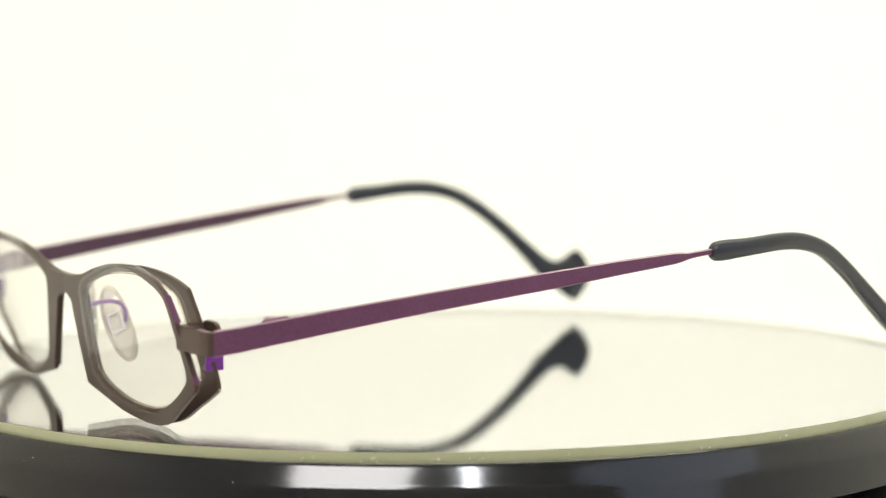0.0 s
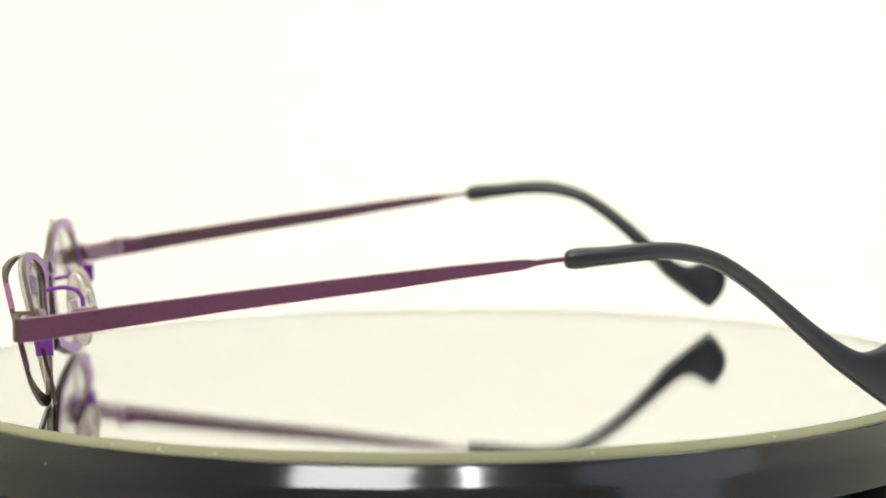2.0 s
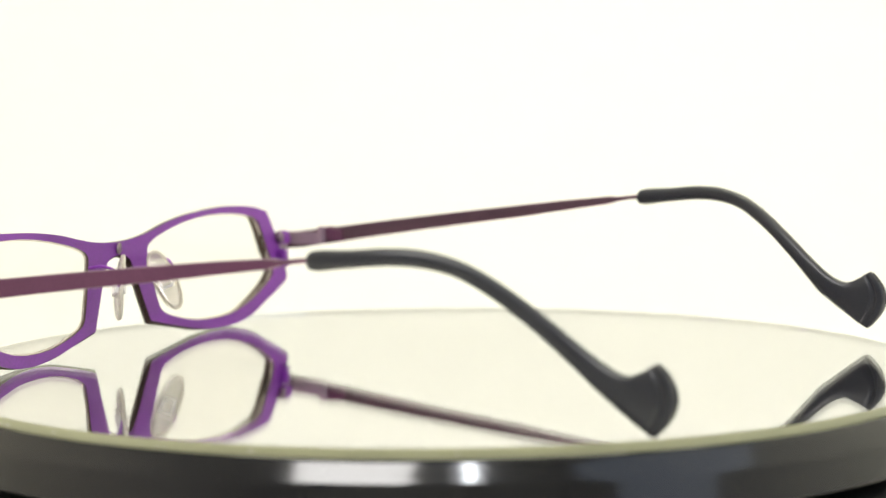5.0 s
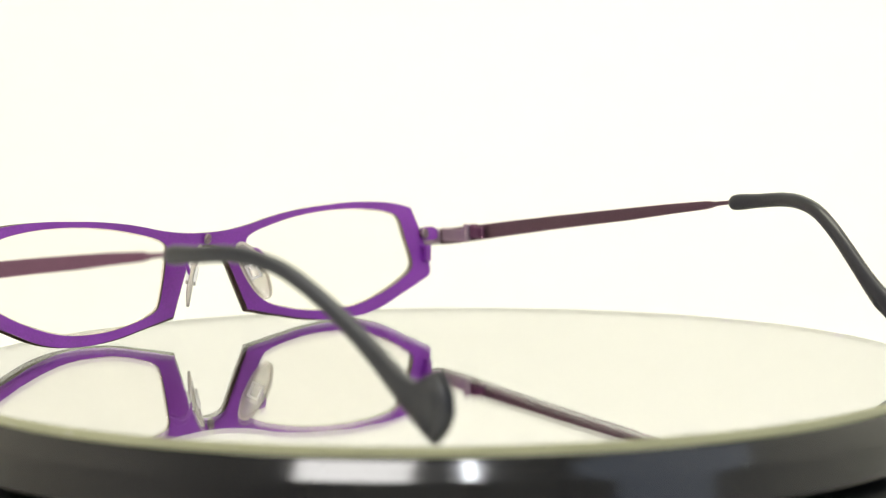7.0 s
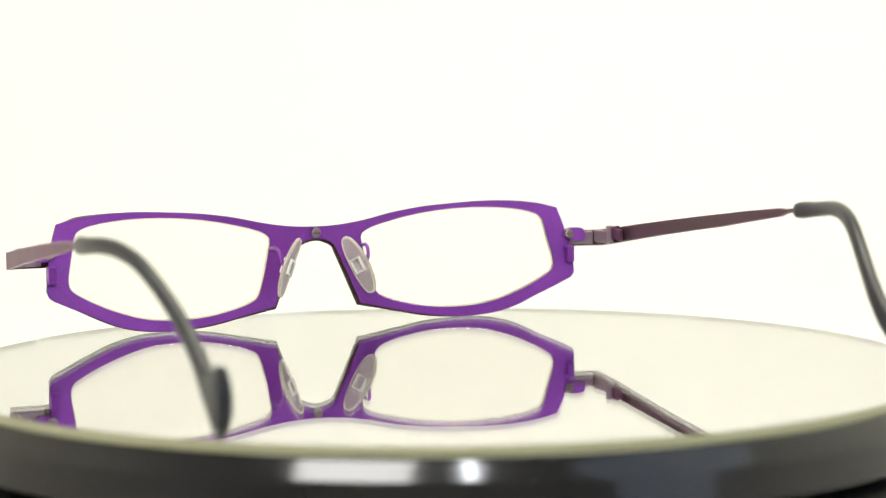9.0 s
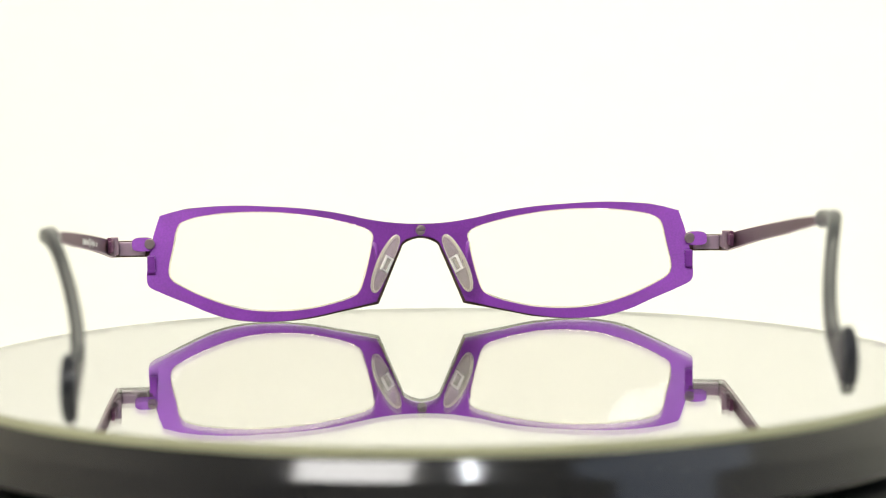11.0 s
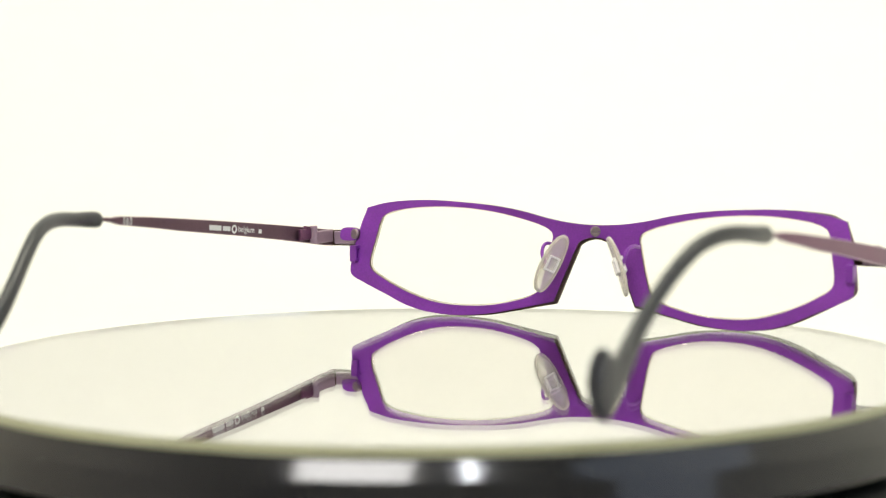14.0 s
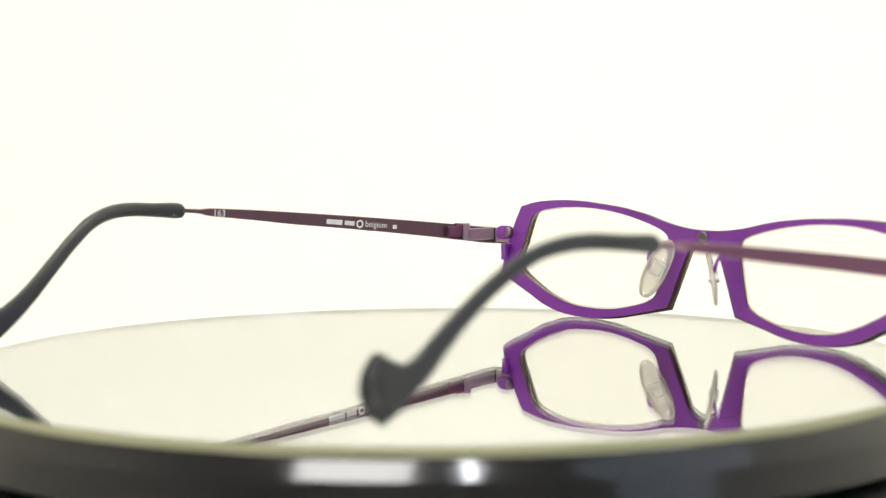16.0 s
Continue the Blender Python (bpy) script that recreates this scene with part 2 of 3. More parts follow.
def sweep():
    """Seamless paper: flat under the turntable, curving up into the wall behind."""
    bm = bmesh.new()
    prof = [(-0.24, -0.0452), (0.55, -0.0452)]
    for i in range(1, 17):
        a = math.pi / 2 * i / 16
        prof.append((0.55 + 0.40 * math.sin(a), -0.0452 + 0.40 * (1 - math.cos(a))))
    prof.append((0.95, 1.25))
    cols = []
    for x in (-0.9, -0.45, 0.0, 0.45, 0.9):
        cols.append([(x, y, z) for y, z in prof])
    front = [[bm.verts.new(p) for p in c] for c in cols]
    back = [[bm.verts.new((p[0], p[1] + 0.0006, p[2] - 0.0006)) for p in c] for c in cols]
    for g in (front, back):
        for a, b in zip(g, g[1:]):
            for i in range(len(a) - 1):
                bm.faces.new((a[i], b[i], b[i + 1], a[i + 1]))
    for a, b in ((front[0], back[0]), (front[-1], back[-1])):
        for i in range(len(a) - 1):
            bm.faces.new((a[i], a[i + 1], b[i + 1], b[i]))
    for k in (0, -1):
        for i in range(len(cols) - 1):
            bm.faces.new((front[i][k], front[i + 1][k], back[i + 1][k], back[i][k]))
    return bm


def room():
    # unseen enclosure: the side walls stand close as reflectors for ring and metal
    w, d0, d1, z0, z1, t = 0.95, -1.9, 1.2, -0.80, 1.75, 0.1
    for name, b, mat in (("wall_north", (-w - t, w + t, d1, d1 + t, z0, z1), WALLPAINT), ("wall_south", (-w - t, w + t, d0 - t, d0, z0, z1), WHITE),
                         ("wall_west", (-w - t, -w, d0, d1, z0, z1), DARKWALL), ("wall_east", (w, w + t, d0, d1, z0, z1), PAINT),
                         ("ceiling", (-w - t, w + t, d0 - t, d1 + t, z1, z1 + t), WALLPAINT), ("floor", (-w - t, w + t, d0 - t, d1 + t, z0 - t, z0), FLOORING)):
        tagged(part(name, block(*b, scale=1), mat, smooth=False), "unseen plain surface added round the set to bounce light", "room", kind="structure")


room()
tagged(part("backdrop", sweep(), PAPER), "seamless white paper backdrop curving up behind the turntable", "backdrop", kind="structure")
table = new("studio_table")
tagged(table, "plain white studio table under the paper backdrop", "table")
part("tabletop", block(-0.92, 0.92, -0.245, 0.98, -0.085, -0.0465, scale=1), FABRIC, table, smooth=False, bevel=0.003)
for x in (-0.86, 0.86):
    for y in (-0.20, 0.92):
        part("leg", block(x - 0.03, x + 0.03, y - 0.03, y + 0.03, -0.80, -0.085, scale=1), FABRIC, table, smooth=False, bevel=0.002)

# ---------------------------------------------------------------- turntable
HUB = (-0.0015, 0.0005, 0.0)
R = 101.3

base = new("turntable")
base.location = HUB
tagged(base, "black plastic turntable with a round mirror plate, standing on white paper", "turntable")
prof = [(0, -45), (112, -45), (113, -44), (113, -16.5), (112, -15.2), (104, -15.0), (0, -15.0)]
part("housing", lathe(prof), MATT_BLACK, base, "ribbed matt black plastic base")
for k in range(3):
    z = -17.6 - 2.4 * k
    part("rib", lathe([(112.8, z - 0.55), (113.7, z - 0.4), (113.7, z + 0.4), (112.8, z + 0.55)], closed=True), MATT_BLACK, base)

# chamfer of the ring: slightly crowned cone between two edges
ring = [(R + 0.25, -4.6), (R + 0.25, -1.95), (R + 0.40, -1.77), (R + 0.75, -1.72)]
for i in range(9):
    u = i / 8
    ring.append((R + 1.0 + 1.5 * u + 0.03 * math.sin(math.pi * u), -1.85 - 3.1 * u + 0.015 * math.sin(math.pi * u)))
ring += [(R + 2.75, -5.35), (R + 2.95, -6.2), (R + 3.1, -11.2), (R + 3.3, -12.0), (R + 2.6, -12.3), (R - 6, -12.4), (R - 6, -4.6)]
plate = part("turning_ring", lathe(ring, 256, closed=True), GLOSS_BLACK, base, "glossy black ring that turns with the mirror")
part("glass", lathe([(0, 0), (R - 0.08, 0), (R, -0.08), (R, -3.75), (R - 0.25, -4.0), (0, -4.0)], 256), PLATE_GLASS, plate, "clear greenish mirror glass")
part("ground_edge", lathe([(R + 0.02, -0.04), (R + 0.10, -0.14), (R + 0.10, -3.7), (R + 0.02, -3.8)], 256, closed=True), GLASS_EDGE, plate, "olive green ground edge of the glass")
part("mirror_backing", lathe([(0, -4.05), (R - 0.2, -4.05), (R - 0.2, -4.5), (0, -4.5)], 192), SILVER, plate, "silvered mirror backing")


def specks():
    """Lint on the glass edge and on the ring, too many and small to count."""
    rnd = random.Random(4)
    bm = bmesh.new()
    spots = []
    for a0, n in ((-101.8, 4), (-96.3, 3), (-96.0, 2), (-90.5, 4), (-86.3, 4), (-85.4, 3), (-78.0, 2), (-64.0, 2), (-55.0, 3), (-35.0, 2), (-20.0, 2)):
        for _ in range(n):
            spots.append((a0 - 83.57 + rnd.uniform(-0.8, 0.8), R + 0.12, rnd.uniform(-1.6, -0.8), rnd.uniform(0.16, 0.40)))
    for _ in range(90):
        z = rnd.uniform(-10.5, -4.5)
        r = R + 1.05 + 1.5 * (-1.85 - z) / 3.1 if z > -4.95 else R + 2.85
        spots.append((rnd.uniform(0, 360), r, z, rnd.uniform(0.04, 0.16)))
    for a, r, z, s in spots:
        v = [Vector((rnd.uniform(-1, 1), rnd.uniform(-1, 1), rnd.uniform(-1, 1))).normalized() for _ in range(7)]
        c = Vector((r * math.cos(radians(a)), r * math.sin(radians(a)), z))
        vs = [bm.verts.new((c + q * s * rnd.uniform(0.5, 1.0)) * MM) for q in v]
        bmesh.ops.convex_hull(bm, input=vs)
    return bm


tagged(part("lint", specks(), DUST, plate, "pale specks of dust and lint", smooth=False), kind="stuff")

# ---------------------------------------------------------------- eyeglasses
glasses = new("eyeglasses")
tagged(glasses, "violet and brown metal eyeglasses with black temple tips on the mirror", "eyeglasses")

# one half of the front, seen from behind: x, z in mm; third value marks a sharp corner
OUT_TOP = [(-62.4, 25.7, 1), (-57.8, 26.9), (-52.3, 27.6), (-44.5, 27.9), (-36.5, 27.6), (-28.0, 27.0), (-20.1, 25.9), (-12.7, 24.3), (-6.7, 23.4)]
OUT_LOW = [(-4.2, 18.9), (-5.3, 17.0), (-10.7, 4.5, 1), (-19.2, 2.6), (-27.0, 1.05), (-35.4, 0.25), (-43.3, 0.7), (-49.5, 2.2), (-55.5, 4.8), (-61.8, 7.5), (-64.9, 9.2), (-65.4, 11.0), (-64.0, 20.4)]
HOLE = [(-58.0, 23.4), (-55.9, 24.7), (-49.8, 25.9), (-41.3, 26.4), (-31.7, 26.0), (-21.9, 24.5), (-12.8, 21.9), (-11.4, 20.5), (-11.7, 17.9),
        (-13.5, 10.3), (-14.9, 6.8), (-16.9, 5.5), (-22.3, 3.9), (-28.3, 2.85), (-35.5, 2.6), (-42.1, 3.2), (-49.6, 5.4), (-56.4, 8.5), (-59.7, 10.7), (-60.3, 12.4), (-59.3, 18.2)]


def mirrored(points):
    return [(-p[0], *p[1:]) for p in points]


def outline(top, low, drop=0.0):
    half = list(top) + [(0.0, 23.05)] + mirrored(top)[::-1] + mirrored(low)[::-1] + [(0.0, 20.2 - drop)] + list(low)
    return spline(half, True, 8)


def shrunk(points, cx, cz, d):
    """Points moved by d mm towards the middle cx, cz."""
    out = []
    for p in points:
        v = Vector((cx - p[0], cz - p[1]))
        v = v.normalized() * d
        out.append((p[0] + v.x, p[1] + v.y, *p[2:]))
    return out


part("back_plate", bowed_plate([outline(OUT_TOP, OUT_LOW), spline(HOLE, True, 7), spline(mirrored(HOLE), True, 7)], 0.0, 0.7), PURPLE, glasses, "violet anodised back plate", bevel=0.00012, front=BROWN)
F_TOP = [(-60.9, 25.2, 1)] + [(x, z - 0.15) for x, z in (p[:2] for p in OUT_TOP[1:])]
F_LOW = [(-4.0, 18.2), (-4.9, 16.4), (-10.2, 3.85, 1), (-19.2, 2.1), (-27.0, 0.6), (-35.4, 0.02), (-43.3, 0.40), (-49.5, 1.85), (-55.5, 4.5), (-61.0, 7.3), (-64.3, 9.2), (-64.7, 11.0), (-63.1, 19.6)]
F_HOLE = [(x - 1.3 * min(max((-x - 46.0) / 12.0, 0.0), 1.0), *r) for x, *r in shrunk(HOLE, -36, 14, -0.8)]
part("front_plate", bowed_plate([outline(F_TOP, F_LOW, 0.6), spline(F_HOLE, True, 7), spline(mirrored(F_HOLE), True, 7)], 0.0, 0.8, True), BROWN, glasses, "brown satin front plate", bevel=0.00012)
for s in (-1, 1):
    rim = shrunk(HOLE, -36, 14, -1.6)
    sheet = bowed_plate([spline(rim if s < 0 else mirrored(rim), True, 6)], 0.72, 0.9)
    middle = Vector((s * 40.0, bow(40.0, 14.0), 14.0)) * MM
    bmesh.ops.translate(sheet, verts=sheet.verts, vec=-middle)
    lens = part("lens", sheet, LENS, glasses, "clear demo lens")
    lens.location = middle
    lens.visible_shadow = False
    edge = spline(shrunk(HOLE if s < 0 else mirrored(HOLE), s * 36, 14, 0.12), True, 3)
    ridge = tube([(x, bow(x, z) + 0.75, z) for x, z in edge + edge[:1]], 0.22, 6)
    bmesh.ops.translate(ridge, verts=ridge.verts, vec=-middle)
    part("bevel", ridge, BEVEL, lens, "pale pinkish bevelled edge of the lens")
    if s < 0:
        cam.data.dof.focus_object = lens  # the camera is focused on this lens

# folded side flanges of the front plate
for s in (-1, 1):
    for (xa, za), (xb, zb) in (((63.0, 20.3), (61.1, 24.7)), ((64.6, 10.2), (63.7, 15.5))):
        secs = []
        for k in range(5):
            x, z = xa + (xb - xa) * k / 4, za + (zb - za) * k / 4
            y = bow(x, z) + gap(x)
            secs.append([Vector((s * (x + dx), y + dy, z)) * MM for dx, dy in ((-0.05, -0.25), (0.30, -0.25), (0.30, 0.78), (-0.05, 0.78))])
        part("side_flange", loft(secs), PLUM, glasses, "folded plum edge", bevel=0.00008)

# posts that hold the two plates apart, and their screws
for x, z in ((0.0, 21.6), (-63.2, 19.0), (63.2, 19.0)):
    y = bow(x, z)
    part("spacer", tube([(x, y + 0.5, z), (x, y + gap(x) + 0.2, z)], 1.0, 16), BROWN, glasses)
part("bridge_screw", screw_head((0.0, bow(0, 21.6) + 0.05, 21.6), (0.35, -1, -0.15), 1.25, 0.55), STEEL, glasses, "slotted steel screw")


def temple_sections(side, lift, toe):
    """Bar of the temple: x, y, middle height, half height."""
    rows = [(73.35, 4.3, 17.8, 1.9), (73.5, 0.0, 18.15, 1.88), (73.8, -6.0, 18.75, 1.80), (74.1, -18.0, 20.3, 1.66), (74.4, -32.2, 22.0, 1.50), (74.8, -44.0, 23.3, 1.40), (75.1, -56.5, 24.6, 1.30),
            (75.4, -68.0, 26.0, 1.12), (75.7, -79.0, 27.2, 0.95), (75.7, -80.4, 27.35, 0.84), (75.7, -82.0, 27.55, 0.55), (75.5, -84.0, 27.8, 0.50), (75.0, -91.0, 28.5, 0.45)]
    secs = []
    for x, y, z, h in rows:
        k = -y / 150.0
        z += 0.42 * min(max((-y - 25) / 60.0, 0), 1)
        z += (0.35 if side < 0 else 0.2) * min(max((2.0 - y) / 9.0, 0), 1) * min(max((88.0 + y) / 30.0, 0), 1)
        z += lift * max(k, 0)
        x += toe * max(k, 0)
        h += 0.18 * min(max((82.0 + y) / 20.0, 0), 1)
        t = 0.45
        shape = [(-t, -h + 0.15), (-t + 0.15, -h), (t - 0.15, -h), (t, -h + 0.15), (t, h - 0.15), (t - 0.15, h), (-t + 0.15, h), (-t, h - 0.15)]
        secs.append([Vector((side * (x + a), y, z + b)) * MM for a, b in shape])
    return secs


# black end piece: upper edge y, z; lower edge y, z; half thickness
TIP = [(-86.9, 28.55, -86.9, 27.35, 0.5, 0), (-87.0, 29.0, -87.0, 26.95, 0.95, 0), (-87.75, 29.7, -87.75, 26.4, 1.4, 0), (-94.6, 30.15, -94.4, 26.95, 1.45, 0), (-102.0, 30.65, -101.4, 27.5, 1.45, 0),
       (-107.6, 30.2, -106.9, 27.2, 1.4, 0), (-114.0, 28.2, -112.4, 25.7, 1.35, 0), (-119.9, 24.75, -118.0, 22.4, 1.3, 0), (-126.5, 20.0, -124.5, 17.6, 1.3, 0), (-133.0, 15.2, -131.0, 12.3, 1.3, 0),
       (-138.7, 11.6, -136.0, 8.3, 1.3, 0.1), (-142.4, 10.1, -139.6, 5.5, 1.3, 0.5), (-145.2, 11.0, -143.3, 2.7, 1.3, 1.5), (-146.4, 11.75, -145.4, 1.15, 1.28, 2.5), (-146.7, 11.95, -145.8, 0.9, 0.95, 2.7),
       (-147.1, 12.15, -146.2, 0.65, 1.0, 2.8), (-147.3, 12.3, -146.5, 0.45, 1.45, 2.9), (-148.1, 12.55, -147.4, 0.08, 1.45, 3.2), (-148.4, 12.35, -147.7, 0.3, 1.1, 3.3), (-148.5, 11.9, -147.9, 0.8, 0.5, 3.3)]


def tip_sections(side, lift, toe, tip_x, short):
    secs = []
    upper = spline([(r[0], r[1]) for r in TIP[1:]], False, 4)
    lower = spline([(r[2], r[3]) for r in TIP[1:]], False, 4)
    width = []
    for i in range(1, len(TIP) - 1):
        width += [[TIP[i][c] + (TIP[i + 1][c] - TIP[i][c]) * k / 4 for c in (4, 5)] for k in range(4)]
    rows = [TIP[0]] + [(*u, *w, *h) for u, w, h in zip(upper, lower, width + [TIP[-1][4:]])]
    for ty, tz, ly, lz, hx, bulge in rows:
        cy, cz = (ty + ly) / 2, (tz + lz) / 2
        k = min(max((-cy - 92) / 46.0, 0), 1)
        x = 75.2 + toe * (-cy / 150.0) + (tip_x - 75.2 - toe) * k * k * (3 - 2 * k)
        back = short * k**3 - 0.8 * math.sin(math.pi * k)
        up = lift * -cy / 150.0 + 0.45 * min(max((150 + cy) / 38.0, 0), 1)
        power = 0.8 - 0.35 * min(max((-cy - 120) / 20.0, 0), 1)
        ring = []
        for i in range(28):
            a = 2 * math.pi * i / 28
            c, s = math.cos(a), math.sin(a)
            c, s = math.copysign(abs(c) ** power, c), math.copysign(abs(s) ** 0.8, s)
            ring.append(Vector((side * (x + hx * c), cy + back + (ty - ly) / 2 * s - bulge * (1 - s * s), cz + up + (tz - lz) / 2 * s)) * MM)
        secs.append(ring)
    return secs


def text(name, body, size, mat, parent, m):
    cu = bpy.data.curves.new(name, "FONT")
    cu.body, cu.size, cu.extrude = body, size, 0.00002
    cu.materials.append(mat)
    ob = new(name, cu)
    ob.parent = parent
    ob.matrix_local = m
    return ob


def temple(side, lift, toe, tip_x, short=0.0):
    bar = part("temple", loft(temple_sections(side, lift, toe)), PLUM, glasses, "plum satin metal temple with bare edges")
    bar.data.materials.append(WORN)
    bar.data.materials.append(PLUM_INNER)
    for p in bar.data.polygons:
        if side * p.normal.x < -0.8:
            p.material_index = 2
        if len(p.vertices) == 4 and p.area > 0 and min((bar.data.vertices[p.vertices[k]].co - bar.data.vertices[p.vertices[k - 1]].co).length for k in range(4)) < 0.00022:
            p.material_index = 1
    part("temple_tip", loft(tip_sections(side, lift, toe, tip_x, short)), RUBBER, bar, "black acetate temple tip", bevel=0.0)
    # folded end of the front plate that wraps round to the temple
    arm = []
    path = [(62.0, 5.9), (66.0, 5.5), (70.0, 5.25), (72.0, 5.05), (73.0, 4.7), (73.35, 4.0)]
    for i, (x, y) in enumerate(path):
        a, b = path[max(i - 1, 0)], path[min(i + 1, len(path) - 1)]
        d = Vector((b[0] - a[0], b[1] - a[1])).normalized()
        n = Vector((-d.y, d.x)) * 0.5
        h, zc = 1.95, 17.75
        arm.append([Vector((side * (x + n.x * e), y + n.y * e, zc + h * f)) * MM for e, f in ((-1, -1), (1, -1), (1, 1), (-1, 1))])
    part("end_piece", loft(arm), BROWN, glasses, "folded brown end piece", bevel=0.00015)
    part("end_lining", block(*sorted((side * 66.0, side * 72.2)), 3.5, 4.6, 16.3, 19.5), LILAC, glasses, "bare lilac back of the end piece", bevel=0.0002)
    # hinge on the inner side
    part("hinge_leaf", block(*sorted((side * 72.2, side * 73.0)), -5.0, 3.2, 16.9, 20.0), WORN, bar, "worn plum hinge leaf", bevel=0.0002)
    part("hinge_knuckle", tube([(side * 72.3, -5.9, 17.3), (side * 72.3, -5.9, 21.5)], 0.95, 16), WORN, bar, "worn metal hinge barrel", bevel=0.00015)
    part("hinge_leaf", block(*sorted((side * 72.4, side * 73.3)), -11.5, -6.6, 18.2, 20.9), PLUM, bar, bevel=0.0002)
    part("hinge_cap", tube([(side * 73.2, -4.4, 20.6), (side * 73.2, -8.6, 21.1)], 0.55, 12), PLUM, bar)
    # tongue of the back plate with its screw, and the folded hook below it
    y = bow(65, 19)
    tongue = []
    for k in range(24):
        a = 2 * math.pi * k / 24
        c, s = math.cos(a), math.sin(a)
        tongue.append((side * (66.3 + 2.6 * math.copysign(abs(c) ** 0.6, c)), 19.1 + 1.65 * math.copysign(abs(s) ** 0.7, s)))
    part("tongue", bowed_plate([tongue], -0.75, 0.7), PURPLE, glasses, "violet tongue of the back plate", bevel=0.0001, front=BROWN)
    part("hinge_screw", screw_head((side * 64.6, y - 0.75, 19.2), (0.25 * side, -1, 0.1), 1.25, 0.6), STEEL, glasses, "slotted steel screw")
    bm = block(*sorted((side * 63.4, side * 65.2)), -0.4, 2.4, 15.6, 16.4)
    for b in ((*sorted((side * 63.4, side * 65.2)), -0.4, 2.4, 12.4, 13.2), (*sorted((side * 63.4, side * 65.2)), -0.6, 0.3, 12.4, 16.4), (*sorted((side * 64.4, side * 65.2)), 0.0, 2.4, 12.9, 15.9)):
        other = block(*b)
        me = bpy.data.meshes.new("piece")
        other.to_mesh(me)
        other.free()
        bm.from_mesh(me)
        bpy.data.meshes.remove(me)
    part("hook", bm, PURPLE, glasses, "folded violet hook", smooth=False, bevel=0.00015)
    return bar


left = temple(-1, 0.0, 2.0, 66.2, 0.8)
right = temple(1, 2.8, 5.0, 71.2, 3.8)

# printing on the inner face of one temple


def on_bar(y, dz):
    """Pose on the inner face of the printed temple at y mm, reading towards the front."""
    z = 19.25 + (27.6 - 19.25) * (-6 - y) / 73.0 + dz
    x = -73.8 - 2.9 * (-6 - y) / 73.0 + 0.58
    slope = math.degrees(math.atan2(-8.35, 73.0))
    return Matrix.Translation((x * MM, y * MM, z * MM)) @ Matrix.Rotation(radians(87.4), 4, "Z") @ Matrix.Rotation(radians(90), 4, "X") @ Matrix.Rotation(radians(slope), 4, "Z")


text("colour_number", "163", 0.0023, PRINT, left, on_bar(-79.0, -0.75))
text("lettering", "belgium", 0.0021, PRINT, left, on_bar(-36.1, -0.55))


def bar_print(name, y, w, h, dz):
    bm = bmesh.new()
    bmesh.ops.create_cube(bm, size=1)
    for v in bm.verts:
        v.co = Vector((v.co.x * w, v.co.y * h, v.co.z * 0.03)) * MM
    ob = part(name, bm, PRINT, left, smooth=False)
    ob.matrix_local = on_bar(y, dz)


bar_print("print_bar", -45.0, 4.6, 1.2, 0.0)
bar_print("print_bar", -40.6, 2.9, 1.1, 0.0)
bar_print("print_bar", -27.2, 1.2, 1.0, -0.1)
ringmark = part("round_mark", lathe([(0.55, 0.0), (0.55, 0.04), (1.05, 0.04), (1.05, 0.0)], 32, closed=True), PRINT, left)
ringmark.matrix_local = on_bar(-37.6, 0.0)


# nose pads on wire arms


def pad_mesh():
    secs = []
    for i in range(1, 12):
        t = -1 + 2 * i / 12
        z = 7.3 * math.sin(t * math.pi / 2)
        w = 2.6 * math.cos(t * math.pi / 2) ** 0.75
        d = 0.75 * math.cos(t * math.pi / 2) ** 0.6
        ring = []
        for k in range(18):
            a = 2 * math.pi * k / 18
            ring.append(Vector((d * math.cos(a) + 0.02 * z * z * 0.5, w * math.sin(a), z)) * MM)
        secs.append(ring)
    return loft(secs)


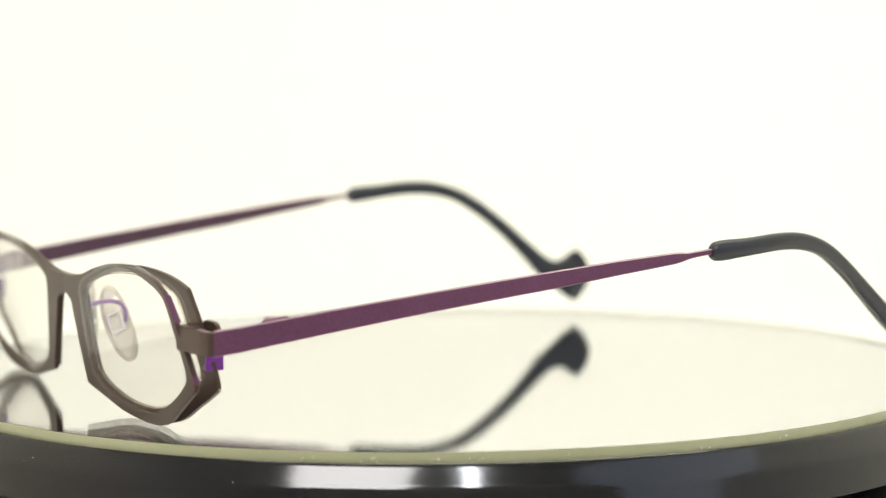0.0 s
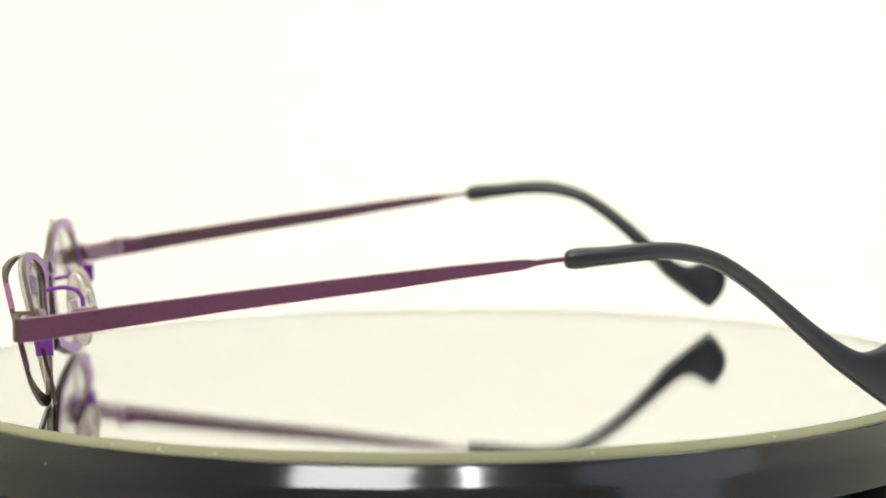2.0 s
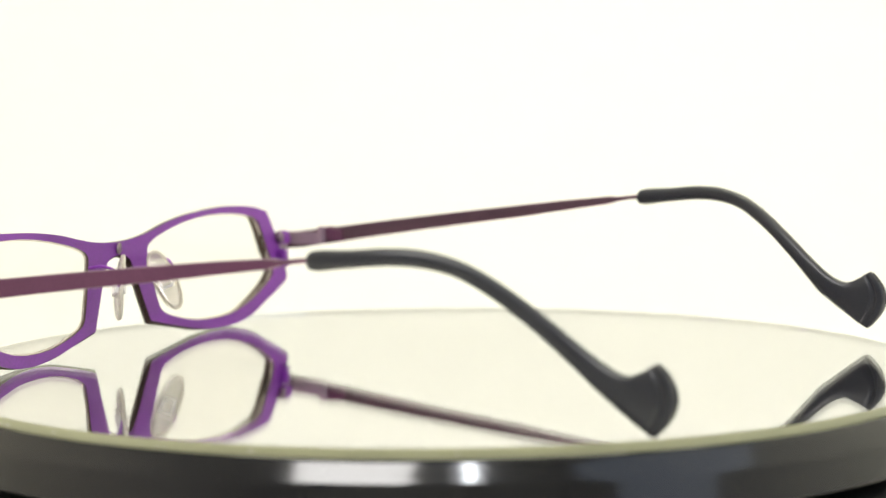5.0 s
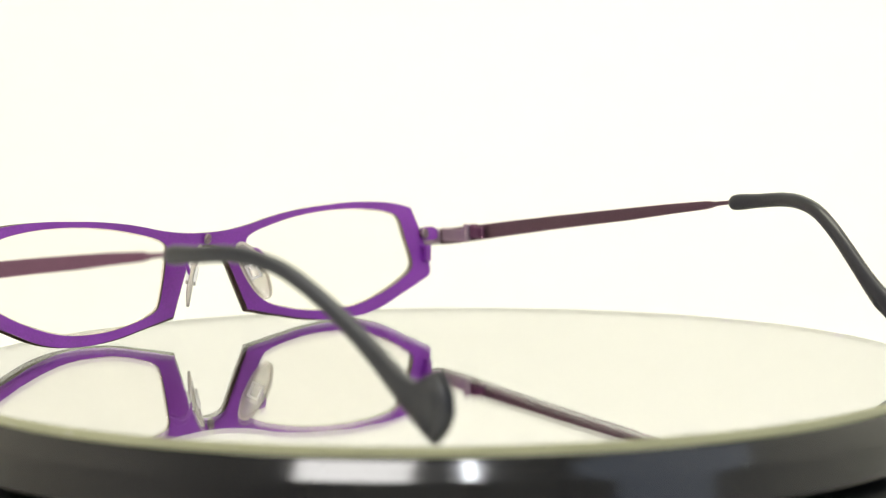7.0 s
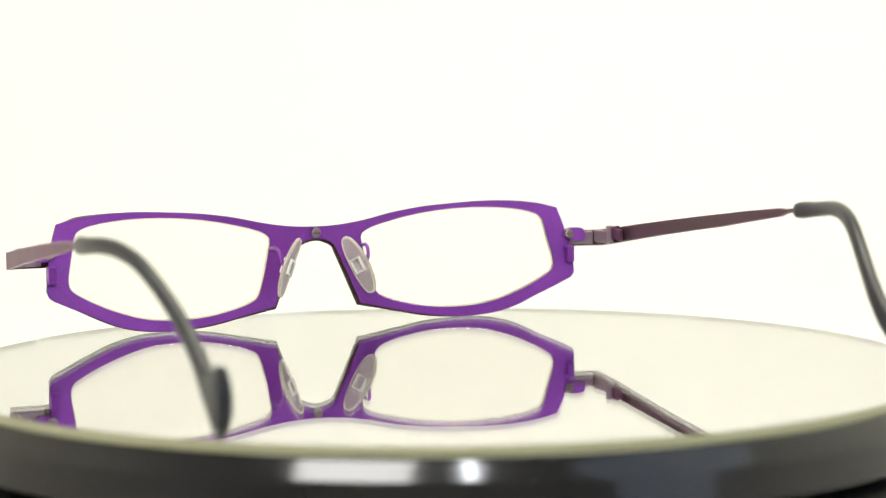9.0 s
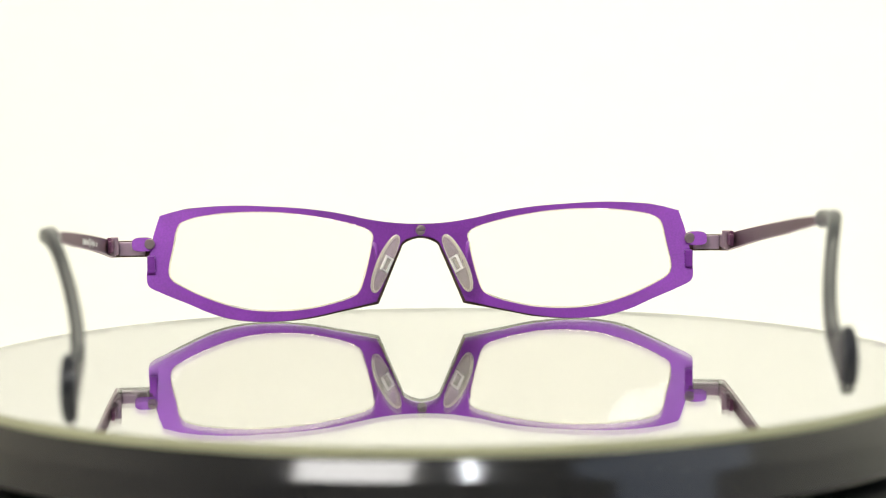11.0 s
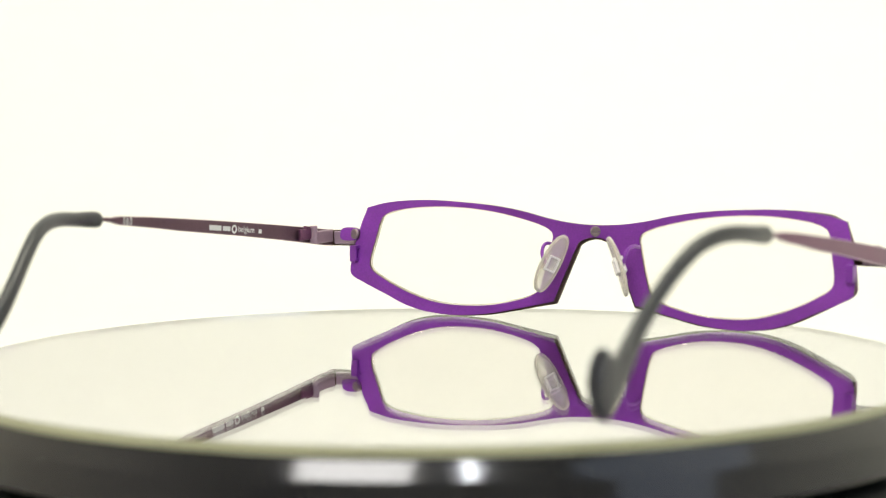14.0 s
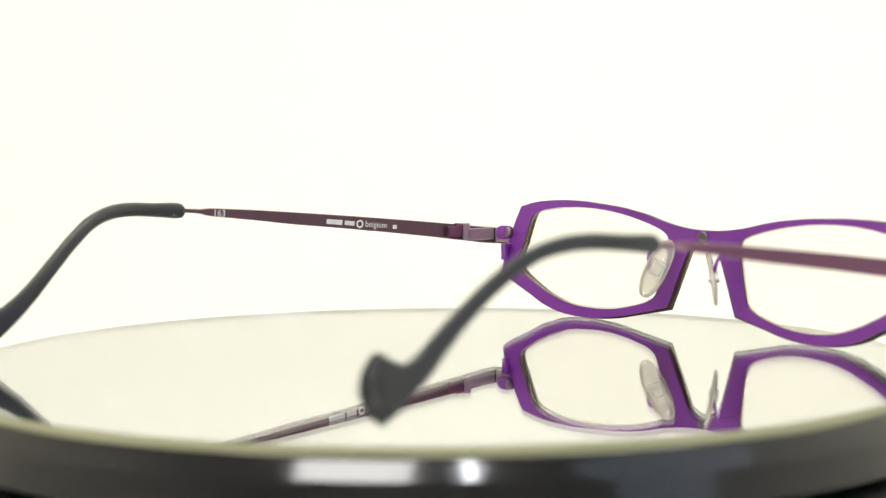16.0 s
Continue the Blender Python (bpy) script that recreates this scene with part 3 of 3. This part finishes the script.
for s in (-1, 1):
    pad = part("nose_pad", pad_mesh(), PADS, glasses, "clear silicone nose pad")
    pad.matrix_local = Matrix.Translation(Vector((s * 8.9, -1.5, 14.2)) * MM) @ Matrix.Rotation(radians(-12), 4, "X") @ Matrix.Rotation(radians(-s * 24), 4, "Y") @ Matrix.Rotation(radians(s * 36 + (180 if s > 0 else 0)), 4, "Z")
    turn = [2 * math.pi * k / 40 for k in range(41)]
    part("pad_rim", tube([(0.01 * (7.1 * math.sin(a)) ** 2, 2.3 * math.copysign(abs(math.cos(a)) ** 0.85, math.cos(a)), 7.1 * math.sin(a)) for a in turn], 0.42), PADRIM, pad, "creamy thicker rim of the pad")
    # mounting box: four thin walls round a hollow
    for y0, y1, z0, z1 in ((-1.45, -1.0, -1.9, 1.9), (1.0, 1.45, -1.9, 1.9), (-1.0, 1.0, 1.45, 1.9), (-1.0, 1.0, -1.9, -1.45)):
        part("pad_box", block(-1.15, 1.15, y0, y1, z0, z1), PADCORE, pad, "milky wall of the mounting box", bevel=0.0001)
    pts = []
    ctrl = [(11.4, bow(11, 18), 18.2), (11.3, 1.2, 18.8), (11.0, -1.4, 18.2), (10.8, -2.4, 16.6), (10.4, -2.5, 15.0), (9.6, -2.3, 14.2)]
    for k in range(len(ctrl) - 1):
        a, b = Vector(ctrl[k]), Vector(ctrl[k + 1])
        for j in range(4):
            pts.append(a.lerp(b, j / 4))
    pts.append(Vector(ctrl[-1]))
    for _ in range(2):
        pts = [pts[0]] + [(pts[k - 1] + 2 * pts[k] + pts[k + 1]) / 4 for k in range(1, len(pts) - 1)] + [pts[-1]]
    part("pad_arm", tube([(s * p.x, p.y, p.z) for p in pts], 0.42), PURPLE, glasses, "violet wire arm")


# ---------------------------------------------------------------- what turns


def motions():
    seat = pose(-0.04199, 0.06104, 0.0, 0, 0, 32.81)
    walk(glasses, [(t, pose(0, 0, 0, 0, 0, a) @ seat) for t, a in TURN])
    walk(plate, [(t, pose(0, 0, 0, 0, 0, a)) for t, a in TURN])


motions()
